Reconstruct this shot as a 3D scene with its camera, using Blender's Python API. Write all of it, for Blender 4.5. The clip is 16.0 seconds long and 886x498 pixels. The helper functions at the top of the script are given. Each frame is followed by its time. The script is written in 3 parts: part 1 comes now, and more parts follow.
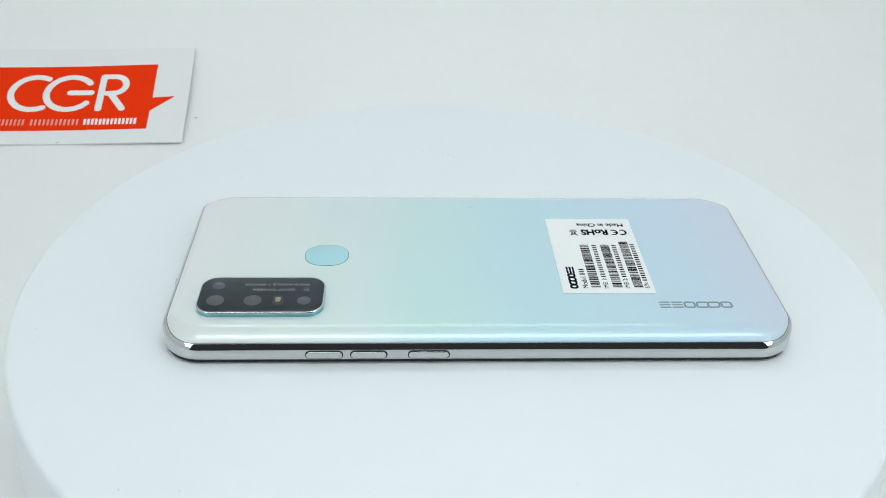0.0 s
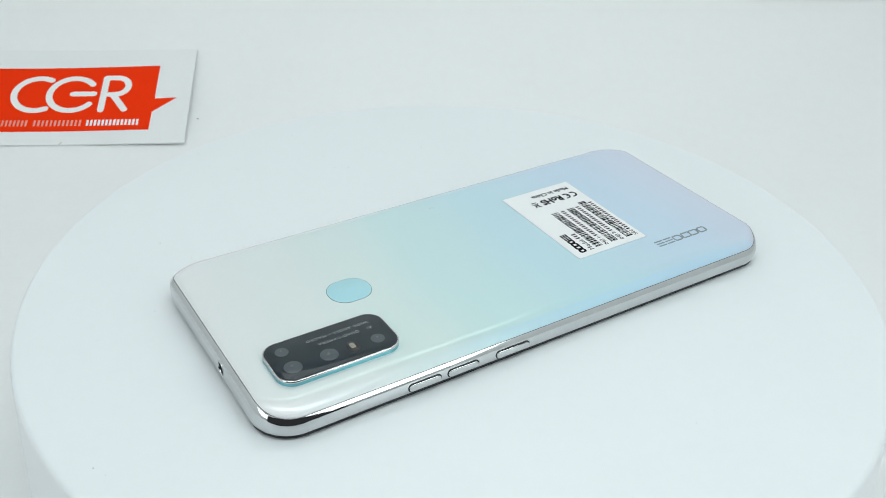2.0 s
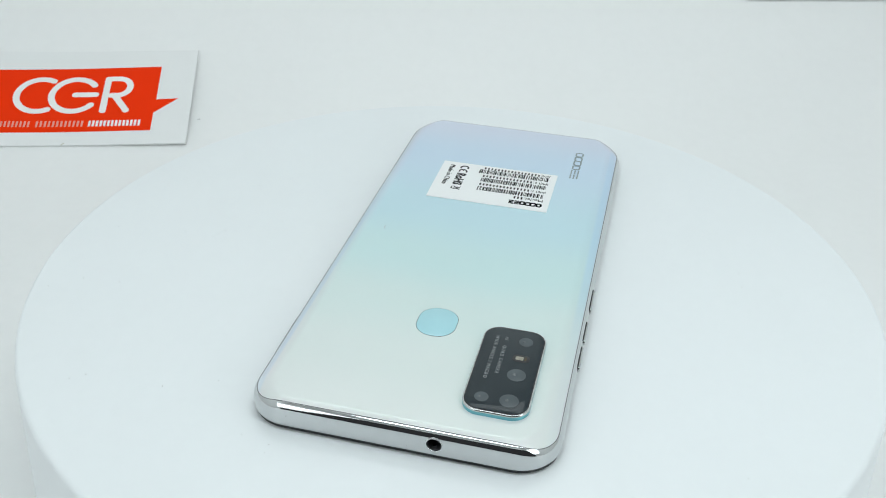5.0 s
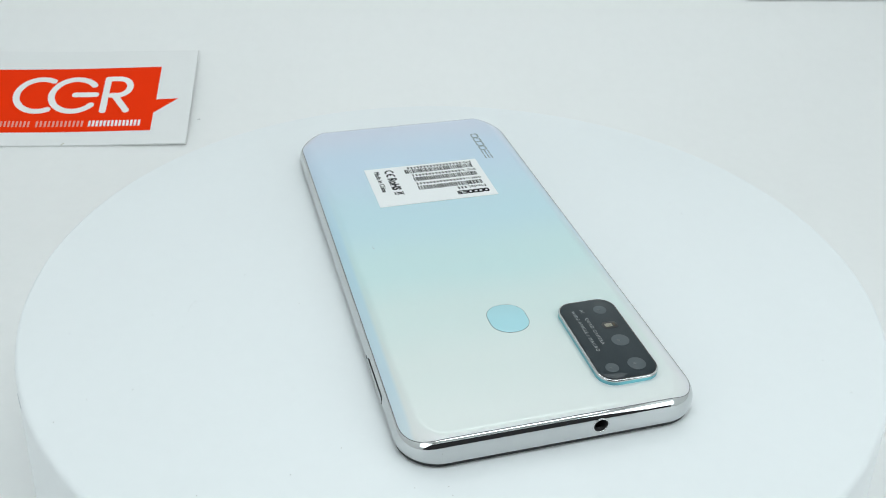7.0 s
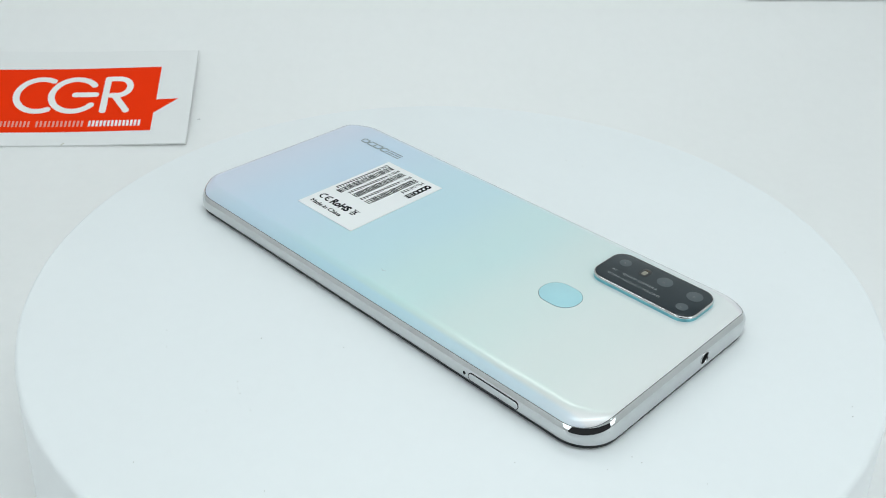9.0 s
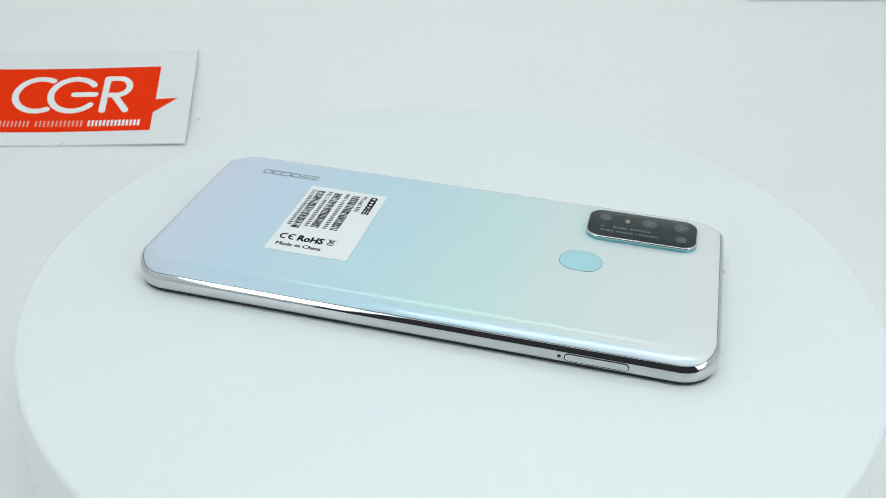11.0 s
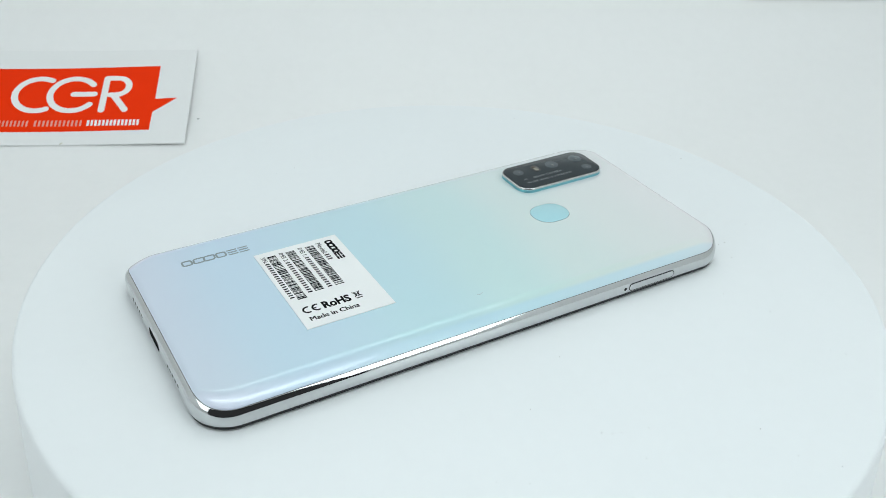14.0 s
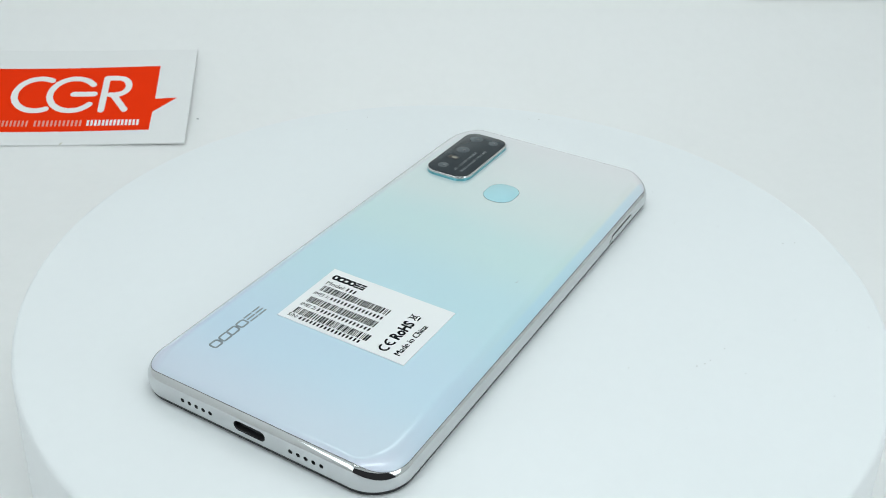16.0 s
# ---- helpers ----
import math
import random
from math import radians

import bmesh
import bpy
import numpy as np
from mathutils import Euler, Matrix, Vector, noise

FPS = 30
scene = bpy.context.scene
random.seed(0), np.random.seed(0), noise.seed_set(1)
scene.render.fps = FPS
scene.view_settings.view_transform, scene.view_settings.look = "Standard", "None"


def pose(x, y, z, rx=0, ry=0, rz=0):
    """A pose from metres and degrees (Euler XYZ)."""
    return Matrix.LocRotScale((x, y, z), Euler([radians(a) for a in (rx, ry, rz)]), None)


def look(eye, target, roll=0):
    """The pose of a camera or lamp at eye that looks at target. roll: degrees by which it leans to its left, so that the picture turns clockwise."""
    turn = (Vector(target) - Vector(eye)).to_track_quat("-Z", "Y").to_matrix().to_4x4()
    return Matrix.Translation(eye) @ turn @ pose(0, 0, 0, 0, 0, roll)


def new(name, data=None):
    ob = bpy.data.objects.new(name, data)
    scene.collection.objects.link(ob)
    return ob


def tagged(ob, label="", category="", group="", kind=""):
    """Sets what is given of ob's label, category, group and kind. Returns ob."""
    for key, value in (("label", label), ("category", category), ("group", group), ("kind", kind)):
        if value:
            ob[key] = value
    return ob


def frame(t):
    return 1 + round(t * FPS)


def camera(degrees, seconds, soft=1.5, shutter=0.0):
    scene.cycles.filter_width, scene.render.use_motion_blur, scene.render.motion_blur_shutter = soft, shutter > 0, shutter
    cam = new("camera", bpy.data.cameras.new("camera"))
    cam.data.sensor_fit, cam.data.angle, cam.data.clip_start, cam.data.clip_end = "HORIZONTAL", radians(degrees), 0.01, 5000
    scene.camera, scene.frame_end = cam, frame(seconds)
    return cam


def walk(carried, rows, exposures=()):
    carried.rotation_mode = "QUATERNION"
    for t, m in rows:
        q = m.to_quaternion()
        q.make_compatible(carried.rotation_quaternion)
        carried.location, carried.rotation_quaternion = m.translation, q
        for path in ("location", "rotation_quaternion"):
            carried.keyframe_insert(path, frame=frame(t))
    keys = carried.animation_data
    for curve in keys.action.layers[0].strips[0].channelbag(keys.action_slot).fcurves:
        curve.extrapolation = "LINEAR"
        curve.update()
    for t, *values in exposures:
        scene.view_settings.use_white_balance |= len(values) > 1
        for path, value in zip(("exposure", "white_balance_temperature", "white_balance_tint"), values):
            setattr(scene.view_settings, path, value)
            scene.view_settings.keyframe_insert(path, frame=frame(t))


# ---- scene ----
# camera: stands before the turntable, drawing back a few millimetres as its focus settles
EYE = Vector((-0.00231, -0.23776, 0.15959))
PITCH, YAW, ROLL = radians(32.446), radians(-0.29), 1.665
AHEAD = Vector((math.sin(YAW) * math.cos(PITCH), math.cos(YAW) * math.cos(PITCH), -math.sin(PITCH)))
cam = camera(49.66, 16.0, soft=0.7)
cam.data.dof.use_dof, cam.data.dof.focus_distance, cam.data.dof.aperture_fstop = True, 0.258, 56.0
walk(cam, [(t, look(EYE + AHEAD * d, EYE + AHEAD * (d + 1), ROLL)) for t, d in (
    (0.0, 0.0060), (0.5, 0.0042), (1.0, 0.0028), (1.5, 0.0026), (2.5, 0.0024), (3.0, 0.0012), (3.5, 0.0001), (4.2, 0.0),
    (9.2, 0.0), (11.3, 0.0009), (13.5, 0.0011), (14.0, 0.0018), (15.0, 0.0020), (16.0, 0.0020))])

# ---- light ----
TENT_TURN = 5.24
TENT = pose(0, 0, 0, 0, 0, TENT_TURN)
FLOOR = -0.0501

world = bpy.data.worlds.new("dim_room")
scene.world = world
world.use_nodes = True
world.node_tree.nodes["Background"].inputs[0].default_value = (0.9, 0.95, 1.0, 1)
world.node_tree.nodes["Background"].inputs[1].default_value = 0.04


def area_lamp(name, power, sx, sy, m, colour):
    data = bpy.data.lights.new(name, "AREA")
    data.shape, data.size, data.size_y, data.energy, data.color = "RECTANGLE", sx, sy, power, colour
    ob = new(name, data)
    ob.matrix_world = m
    return ob


area_lamp("ceiling_light", 1.19, 0.54, 0.12, TENT @ pose(0.03, -0.235, 0.510, 24), (0.88, 0.985, 1.0))
# unseen fill lamp, added to lift the far platter and the sweep
area_lamp("back_fill", 0.36, 0.40, 0.10, TENT @ look((0.02, 0.22, 0.505), (0.02, 0.10, 0.0)), (0.905, 0.985, 1.0))
for side, power in ((-1, 0.37), (1, 0.55)):
    area_lamp("side_light", power, 0.26, 0.24, TENT @ look((side * 0.335, -0.265, 0.19), (0.0, -0.10, 0.10)), (0.905, 0.985, 1.0))
scene.view_settings.exposure = 0.0


# ---- materials ----
def material(name, colour, rough=0.5, metal=0.0, **extra):
    m = bpy.data.materials.new(name)
    m.use_nodes = True
    b = m.node_tree.nodes["Principled BSDF"]
    b.inputs["Base Color"].default_value = (*colour, 1)
    b.inputs["Roughness"].default_value = rough
    b.inputs["Metallic"].default_value = metal
    for key, value in extra.items():
        b.inputs[key.replace("_", " ")].default_value = value
    return m


def node(m, kind, **values):
    n = m.node_tree.nodes.new(kind)
    for key, value in values.items():
        n.inputs[key].default_value = value
    return n


def mottled(m, colour, scale, spread, bump=0.0, bump_scale=2000.0, rough=None):
    """Two scales of variation in colour, and a fine relief."""
    tree = m.node_tree
    b = tree.nodes["Principled BSDF"]
    co = tree.nodes.new("ShaderNodeTexCoord")
    big, small = node(m, "ShaderNodeTexNoise", Scale=scale, Detail=4.0), node(m, "ShaderNodeTexNoise", Scale=scale * 23, Detail=3.0)
    for n in (big, small):
        tree.links.new(co.outputs["Object"], n.inputs["Vector"])
    add = tree.nodes.new("ShaderNodeMath")
    add.operation = "ADD"
    tree.links.new(big.outputs[0], add.inputs[0])
    tree.links.new(small.outputs[0], add.inputs[1])
    span = tree.nodes.new("ShaderNodeMapRange")
    span.inputs["From Min"].default_value, span.inputs["From Max"].default_value = 0.6, 1.4
    tree.links.new(add.outputs[0], span.inputs["Value"])
    mix = tree.nodes.new("ShaderNodeMix")
    mix.data_type = "RGBA"
    for s in mix.inputs:
        if s.name == "A" and s.type == "RGBA":
            s.default_value = (*[c * (1 - spread) for c in colour], 1)
        if s.name == "B" and s.type == "RGBA":
            s.default_value = (*[min(1, c * (1 + spread)) for c in colour], 1)
    tree.links.new(span.outputs[0], mix.inputs[0])
    tree.links.new([o for o in mix.outputs if o.type == "RGBA"][0], b.inputs["Base Color"])
    if rough:
        rr = tree.nodes.new("ShaderNodeMapRange")
        rr.inputs["To Min"].default_value, rr.inputs["To Max"].default_value = rough
        tree.links.new(big.outputs[0], rr.inputs["Value"])
        tree.links.new(rr.outputs[0], b.inputs["Roughness"])
    if bump:
        fine = node(m, "ShaderNodeTexNoise", Scale=bump_scale, Detail=4.0)
        tree.links.new(co.outputs["Object"], fine.inputs["Vector"])
        bp = node(m, "ShaderNodeBump", Strength=bump, Distance=0.0002)
        tree.links.new(fine.outputs[0], bp.inputs["Height"])
        tree.links.new(bp.outputs[0], b.inputs["Normal"])
    return m


M_TENT = mottled(material("white_cloth", (0.8, 0.8, 0.8), 0.95), (0.903, 0.906, 0.902), 9.0, 0.012, 0.12, 1500.0)
M_PLATTER = mottled(material("white_plastic", (0.8, 0.8, 0.8), 0.45), (0.852, 0.880, 0.895), 12.0, 0.008, 0.04, 900.0, (0.30, 0.42))
M_CARD = mottled(material("white_card", (0.85, 0.85, 0.85), 0.5), (0.865, 0.868, 0.868), 40.0, 0.01, 0.05, 3000.0)
M_RED = mottled(material("red_print", (0.8, 0.05, 0.01), 0.6, Specular_IOR_Level=0.05), (0.98, 0.040, 0.003), 60.0, 0.02)
M_WHITE_PRINT = material("white_print", (0.92, 0.91, 0.90), 0.5)
M_PINK_PRINT = material("thin_white_print", (0.9, 0.36, 0.28), 0.5)
M_CHROME = mottled(material("chrome", (0.60, 0.612, 0.617), 0.05, 1.0), (0.60, 0.612, 0.617), 90.0, 0.02, 0.0, 1.0, (0.03, 0.07))
M_BLACK_GLASS = mottled(material("black_glass", (0.02, 0.022, 0.025), 0.06, 0.0, Specular_IOR_Level=0.2), (0.032, 0.041, 0.047), 150.0, 0.1)
M_FRONT_GLASS = material("front_glass", (0.012, 0.013, 0.015), 0.3, Specular_IOR_Level=0.25)
M_GAP = material("dark_gap", (0.02, 0.02, 0.022), 0.6)
M_SEAM = material("seam_glue", (0.17, 0.175, 0.18), 0.5)
M_LENS = material("lens_glass", (0.075, 0.092, 0.102), 0.25, 0.0, Specular_IOR_Level=0.4)
M_LENS_GLINT = material("lens_glint", (0.10, 0.115, 0.122), 0.05, 0.0, Coat_Weight=1.0)
M_FLASH = mottled(material("flash_lens", (0.5, 0.45, 0.35), 0.2), (0.30, 0.285, 0.23), 900.0, 0.4)
M_AMBER = material("amber_led", (0.09, 0.07, 0.045), 0.2)
M_GREY_PRINT = material("grey_print", (0.30, 0.32, 0.33), 0.5)
M_BLACK_PRINT = material("black_print", (0.008, 0.008, 0.009), 0.8, Specular_IOR_Level=0.05)
M_PAPER = mottled(material("label_paper", (0.88, 0.88, 0.88), 0.6), (0.88, 0.885, 0.885), 80.0, 0.01, 0.03, 5000.0)
M_LOGO = material("silver_print", (0.27, 0.32, 0.34), 0.3, 0.6)
M_SENSOR = mottled(material("sensor_cyan", (0.3, 0.7, 0.8), 0.25, 0.0, Coat_Weight=0.6), (0.40, 0.70, 0.77), 120.0, 0.02)
# chrome, tinted with the cyan it mirrors from the lacquer
M_TEAL_REFLECTION = material("teal_reflection_metal", (0.20, 0.48, 0.55), 0.07, 1.0)
M_DUST = material("dust", (0.52, 0.51, 0.49), 0.9)
M_LINT = material("lint", (0.25, 0.25, 0.25), 0.9)
M_NICK = material("bare_paper", (0.62, 0.60, 0.50), 0.8)
M_FIBRE = material("fibre", (0.42, 0.48, 0.50), 0.8)
M_SCUFF = material("scuff", (0.66, 0.67, 0.69), 0.8)


def pearl_back():
    """The phone's lacquer: a gradient along its length, from silver white through mint to pale blue and lavender."""
    m = material("pearl_lacquer", (0.6, 0.7, 0.7), 0.42, 0.1, Coat_Weight=1.0, Coat_Roughness=0.03, Coat_IOR=1.5, Thin_Film_Thickness=550.0, Thin_Film_IOR=1.8)
    tree = m.node_tree
    b = tree.nodes["Principled BSDF"]
    co = tree.nodes.new("ShaderNodeTexCoord")
    xyz = tree.nodes.new("ShaderNodeSeparateXYZ")
    tree.links.new(co.outputs["Object"], xyz.inputs[0])
    wob = node(m, "ShaderNodeTexNoise", Scale=18.0, Detail=3.0)
    tree.links.new(co.outputs["Object"], wob.inputs["Vector"])
    a = node(m, "ShaderNodeMath")
    a.operation = "MULTIPLY_ADD"
    tree.links.new(wob.outputs[0], a.inputs[0])
    a.inputs[1].default_value = 0.012
    tree.links.new(xyz.outputs["X"], a.inputs[2])
    r = node(m, "ShaderNodeMapRange")
    r.inputs["From Min"].default_value, r.inputs["From Max"].default_value = -0.076, 0.088
    tree.links.new(a.outputs[0], r.inputs["Value"])
    ramp = tree.nodes.new("ShaderNodeValToRGB")
    ramp.color_ramp.interpolation = "EASE"
    stops = ((0.0, (0.655, 0.675, 0.815)), (0.17, (0.58, 0.69, 0.85)), (0.40, (0.555, 0.725, 0.82)), (0.58, (0.61, 0.76, 0.785)),
             (0.72, (0.705, 0.768, 0.775)), (0.86, (0.775, 0.775, 0.785)), (1.0, (0.82, 0.785, 0.805)))
    while len(ramp.color_ramp.elements) < len(stops):
        ramp.color_ramp.elements.new(0.5)
    for e, (at, c) in zip(ramp.color_ramp.elements, stops):
        e.position, e.color = at, (*c, 1)
    tree.links.new(r.outputs[0], ramp.inputs[0])
    # the curved long sides' light-blue sheen at a slant, painted into the base colour
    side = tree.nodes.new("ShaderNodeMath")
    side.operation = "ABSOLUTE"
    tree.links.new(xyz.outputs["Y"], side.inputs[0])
    edge_sheen = node(m, "ShaderNodeMapRange")
    edge_sheen.interpolation_type = "SMOOTHSTEP"
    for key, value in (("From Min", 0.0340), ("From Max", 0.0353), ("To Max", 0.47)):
        edge_sheen.inputs[key].default_value = value
    tree.links.new(side.outputs[0], edge_sheen.inputs["Value"])
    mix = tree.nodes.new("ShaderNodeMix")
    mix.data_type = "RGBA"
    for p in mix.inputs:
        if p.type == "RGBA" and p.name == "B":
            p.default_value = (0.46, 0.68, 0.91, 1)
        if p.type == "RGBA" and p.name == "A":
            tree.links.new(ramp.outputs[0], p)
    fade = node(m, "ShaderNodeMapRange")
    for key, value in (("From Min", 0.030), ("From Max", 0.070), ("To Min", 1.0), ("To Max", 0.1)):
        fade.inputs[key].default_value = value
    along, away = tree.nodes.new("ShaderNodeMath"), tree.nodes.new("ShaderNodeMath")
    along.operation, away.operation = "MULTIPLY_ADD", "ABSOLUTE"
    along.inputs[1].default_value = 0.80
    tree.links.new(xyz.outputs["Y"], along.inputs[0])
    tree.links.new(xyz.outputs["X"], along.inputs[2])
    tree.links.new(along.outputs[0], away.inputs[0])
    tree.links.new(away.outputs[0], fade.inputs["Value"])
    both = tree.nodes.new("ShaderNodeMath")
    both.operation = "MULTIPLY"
    tree.links.new(edge_sheen.outputs[0], both.inputs[0])
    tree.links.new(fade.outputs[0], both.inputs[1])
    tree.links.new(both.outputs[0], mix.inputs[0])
    tree.links.new([p for p in mix.outputs if p.type == "RGBA"][0], b.inputs["Base Color"])
    return m


M_PEARL = pearl_back()


# ---- mesh helpers ----
def link_mesh(name, bm, mat, smooth=True, sharp=35):
    mesh = bpy.data.meshes.new(name)
    bmesh.ops.recalc_face_normals(bm, faces=bm.faces)
    for f in bm.faces:
        f.smooth = smooth
    if smooth:
        for e in bm.edges:
            if len(e.link_faces) == 2 and e.calc_face_angle(0) > radians(sharp):
                e.smooth = False
    bm.to_mesh(mesh)
    bm.free()
    mesh.materials.append(mat)
    return mesh


def part(name, bm, mat, parent, label="", smooth=True, sharp=35):
    ob = new(name, link_mesh(name, bm, mat, smooth, sharp))
    ob.parent = parent
    return tagged(ob, label=label)


def rounded(hl, hw, r, n=12):
    """A rounded rectangle round the origin: points with their outward normals, counterclockwise."""
    out = []
    for cx, cy, a0 in ((hl - r, hw - r, 0), (r - hl, hw - r, 90), (r - hl, r - hw, 180), (hl - r, r - hw, 270)):
        for i in range(n + 1):
            a = radians(a0 + 90 * i / n)
            out.append((cx + r * math.cos(a), cy + r * math.sin(a), math.cos(a), math.sin(a)))
    return out


def loft(rings, cap_low=True, cap_high=True):
    bm = bmesh.new()
    vs = [[bm.verts.new(p) for p in ring] for ring in rings]
    k = len(vs[0])
    for a, b in zip(vs, vs[1:]):
        for i in range(k):
            bm.faces.new((a[i], a[(i + 1) % k], b[(i + 1) % k], b[i]))
    if cap_low:
        bm.faces.new(vs[0][::-1])
    if cap_high:
        bm.faces.new(vs[-1])
    return bm


def pill(hl, hw, r, z0, z1, edge=0.0002, cx=0.0, cy=0.0, n=8):
    """A rounded plate with a small bevel at its upper edge."""
    o = rounded(hl, hw, r, n)
    prof = [(0, z0), (0, z1 - edge), (edge * 0.3, z1 - edge * 0.3), (edge, z1)]
    return loft([[(cx + x - nx * i, cy + y - ny * i, z) for x, y, nx, ny in o] for i, z in prof])


def add_plate(bm, pts, z0, z1):
    lo, hi = [bm.verts.new((*p, z0)) for p in pts], [bm.verts.new((*p, z1)) for p in pts]
    k = len(pts)
    bm.faces.new(lo[::-1])
    bm.faces.new(hi)
    for i in range(k):
        bm.faces.new((lo[i], lo[(i + 1) % k], hi[(i + 1) % k], hi[i]))


def add_bar(bm, x0, y0, x1, y1, z0, z1):
    add_plate(bm, ((x0, y0), (x1, y0), (x1, y1), (x0, y1)), z0, z1)


def add_stroke(bm, path, width, z0, z1, closed=False, caps=True):
    """A flat band of even width along a path, with round ends."""
    pts = [Vector(p) for p in path]
    k, h = len(pts), width / 2
    left, right = [], []
    for i, p in enumerate(pts):
        a = pts[i - 1] if i or closed else p
        b = pts[(i + 1) % k] if i < k - 1 or closed else p
        d = (b - a).normalized()
        s = Vector((-d.y, d.x))
        left.append(p + s * h)
        right.append(p - s * h)
    if closed:
        rings = [[bm.verts.new((*q, z)) for q in row] for row, z in ((left, z1), (right, z1), (right, z0), (left, z0))]
        for a, b in zip(rings, rings[1:] + rings[:1]):
            for i in range(k):
                bm.faces.new((a[i], b[i], b[(i + 1) % k], a[(i + 1) % k]))
        return
    d0, d1 = (pts[0] - pts[1]).normalized(), (pts[-1] - pts[-2]).normalized()
    cap0 = [pts[0] + h * (d0 * math.sin(t) + Vector((d0.y, -d0.x)) * math.cos(t)) for t in [math.pi * i / 8 for i in range(1, 8)]] if caps else []
    cap1 = [pts[-1] + h * (d1 * math.sin(t) + Vector((d1.y, -d1.x)) * math.cos(t)) for t in [math.pi * i / 8 for i in range(1, 8)]] if caps else []
    loop = left[::-1] + cap0[::-1] + right + cap1
    if caps:
        loop = right + cap1 + left[::-1] + cap0
    add_plate(bm, [tuple(q) for q in loop], z0, z1)


def arc(cx, cy, r, a0, a1, n=24, ry=None, lean=0.0):
    ry = ry or r
    return [(cx + r * math.cos(radians(a0 + (a1 - a0) * i / n)) + lean * ry * math.sin(radians(a0 + (a1 - a0) * i / n)),
             cy + ry * math.sin(radians(a0 + (a1 - a0) * i / n))) for i in range(n + 1)]


def lettering(name, body, size, mat, parent, m, width=None, depth=0.00003, bold=0.0, spacing=1.0, label=""):
    """Words in the built-in font, as a thin mesh; m is their pose at the left end of the base line, width their length."""
    curve = bpy.data.curves.new(name, "FONT")
    curve.body, curve.size, curve.extrude, curve.offset, curve.resolution_u, curve.space_character = body, size, depth, bold, 3, spacing
    temp = bpy.data.objects.new(name, curve)
    scene.collection.objects.link(temp)
    bpy.context.view_layer.update()
    mesh = bpy.data.meshes.new_from_object(temp.evaluated_get(bpy.context.evaluated_depsgraph_get()))
    bpy.data.objects.remove(temp)
    xs = [v.co.x for v in mesh.vertices]
    k = width / (max(xs) - min(xs)) if width else 1
    for v in mesh.vertices:
        v.co.x = (v.co.x - min(xs)) * k
    mesh.transform(m)
    mesh.materials.clear()
    mesh.materials.append(mat)
    ob = new(name, mesh)
    ob.parent = parent
    return tagged(ob, label=label)


def thing(name, label, category, m=None, group="", kind=""):
    ob = new(name)
    ob.empty_display_size = 0.02
    if m is not None:
        ob.matrix_world = m
    return tagged(ob, label, category, group, kind)


# ---- the light tent ----
def sweep_profile():
    r, y0, y1 = 0.22, 0.1318, 0.3518
    return [(-0.44, FLOOR), (y0, FLOOR)] + [(y0 + r * math.sin(radians(3 * i)), FLOOR + r * (1 - math.cos(radians(3 * i)))) for i in range(1, 31)] + [(y1, 0.52)]


def backdrop():
    bm = bmesh.new()
    prof = sweep_profile()
    out = []
    for i, (y, z) in enumerate(prof):
        a, b = prof[max(0, i - 1)], prof[min(len(prof) - 1, i + 1)]
        d = Vector((b[0] - a[0], b[1] - a[1])).normalized()
        out.append((y + d.y * 0.003, z - d.x * 0.003))
    ring = prof + out[::-1]
    rows = [[bm.verts.new((x, y, z)) for y, z in ring] for x in (-0.345, 0.345)]
    k = len(ring)
    bm.faces.new(rows[0])
    bm.faces.new(rows[1][::-1])
    for i in range(k):
        bm.faces.new((rows[0][i], rows[0][(i + 1) % k], rows[1][(i + 1) % k], rows[1][i]))
    ob = new("backdrop", link_mesh("backdrop", bm, M_TENT))
    ob.matrix_world = TENT
    tagged(ob, "seamless white cloth sweep curving up behind the turntable", "backdrop", kind="structure")
    # one speck of lint on the curve beside the card
    bm = bmesh.new()
    add_stroke(bm, [(-0.0004, -0.0001), (0.0, 0.0001), (0.0004, 0.0)], 0.0003, -0.0001, 0.00015)
    bmesh.ops.transform(bm, matrix=pose(-0.1074, 0.1973, -0.0401, 17.3), verts=bm.verts)
    part("lint", bm, M_LINT, ob, "tiny dark speck of lint", False)


def slab(name, x0, y0, z0, x1, y1, z1, label, category):
    bm = bmesh.new()
    bmesh.ops.create_cube(bm, size=1)
    for v in bm.verts:
        v.co = ((x0 + x1) / 2 + v.co.x * (x1 - x0), (y0 + y1) / 2 + v.co.y * (y1 - y0), (z0 + z1) / 2 + v.co.z * (z1 - z0))
    ob = new(name, link_mesh(name, bm, M_TENT, False))
    ob.matrix_world = TENT
    return tagged(ob, label, category, kind="structure")


def tent():
    lo = FLOOR - 0.003
    slab("wall_west", -0.349, -0.42, lo, -0.346, 0.356, 0.52, "white cloth side wall of the light tent", "wall")
    slab("wall_east", 0.346, -0.42, lo, 0.349, 0.356, 0.52, "white cloth side wall of the light tent", "wall")
    # roof and front flap stay out of view, added to bounce light back
    slab("ceiling", -0.349, -0.44, 0.523, 0.349, 0.356, 0.526, "white cloth roof, unseen, added to bounce light", "ceiling")
    # the front has an opening for the camera
    slab("wall_south", -0.345, -0.444, 0.34, 0.345, -0.441, 0.526, "white cloth flap above the open front, unseen, added to bounce light", "wall")


# ---- turntable ----
PLATTER_R = 0.1226


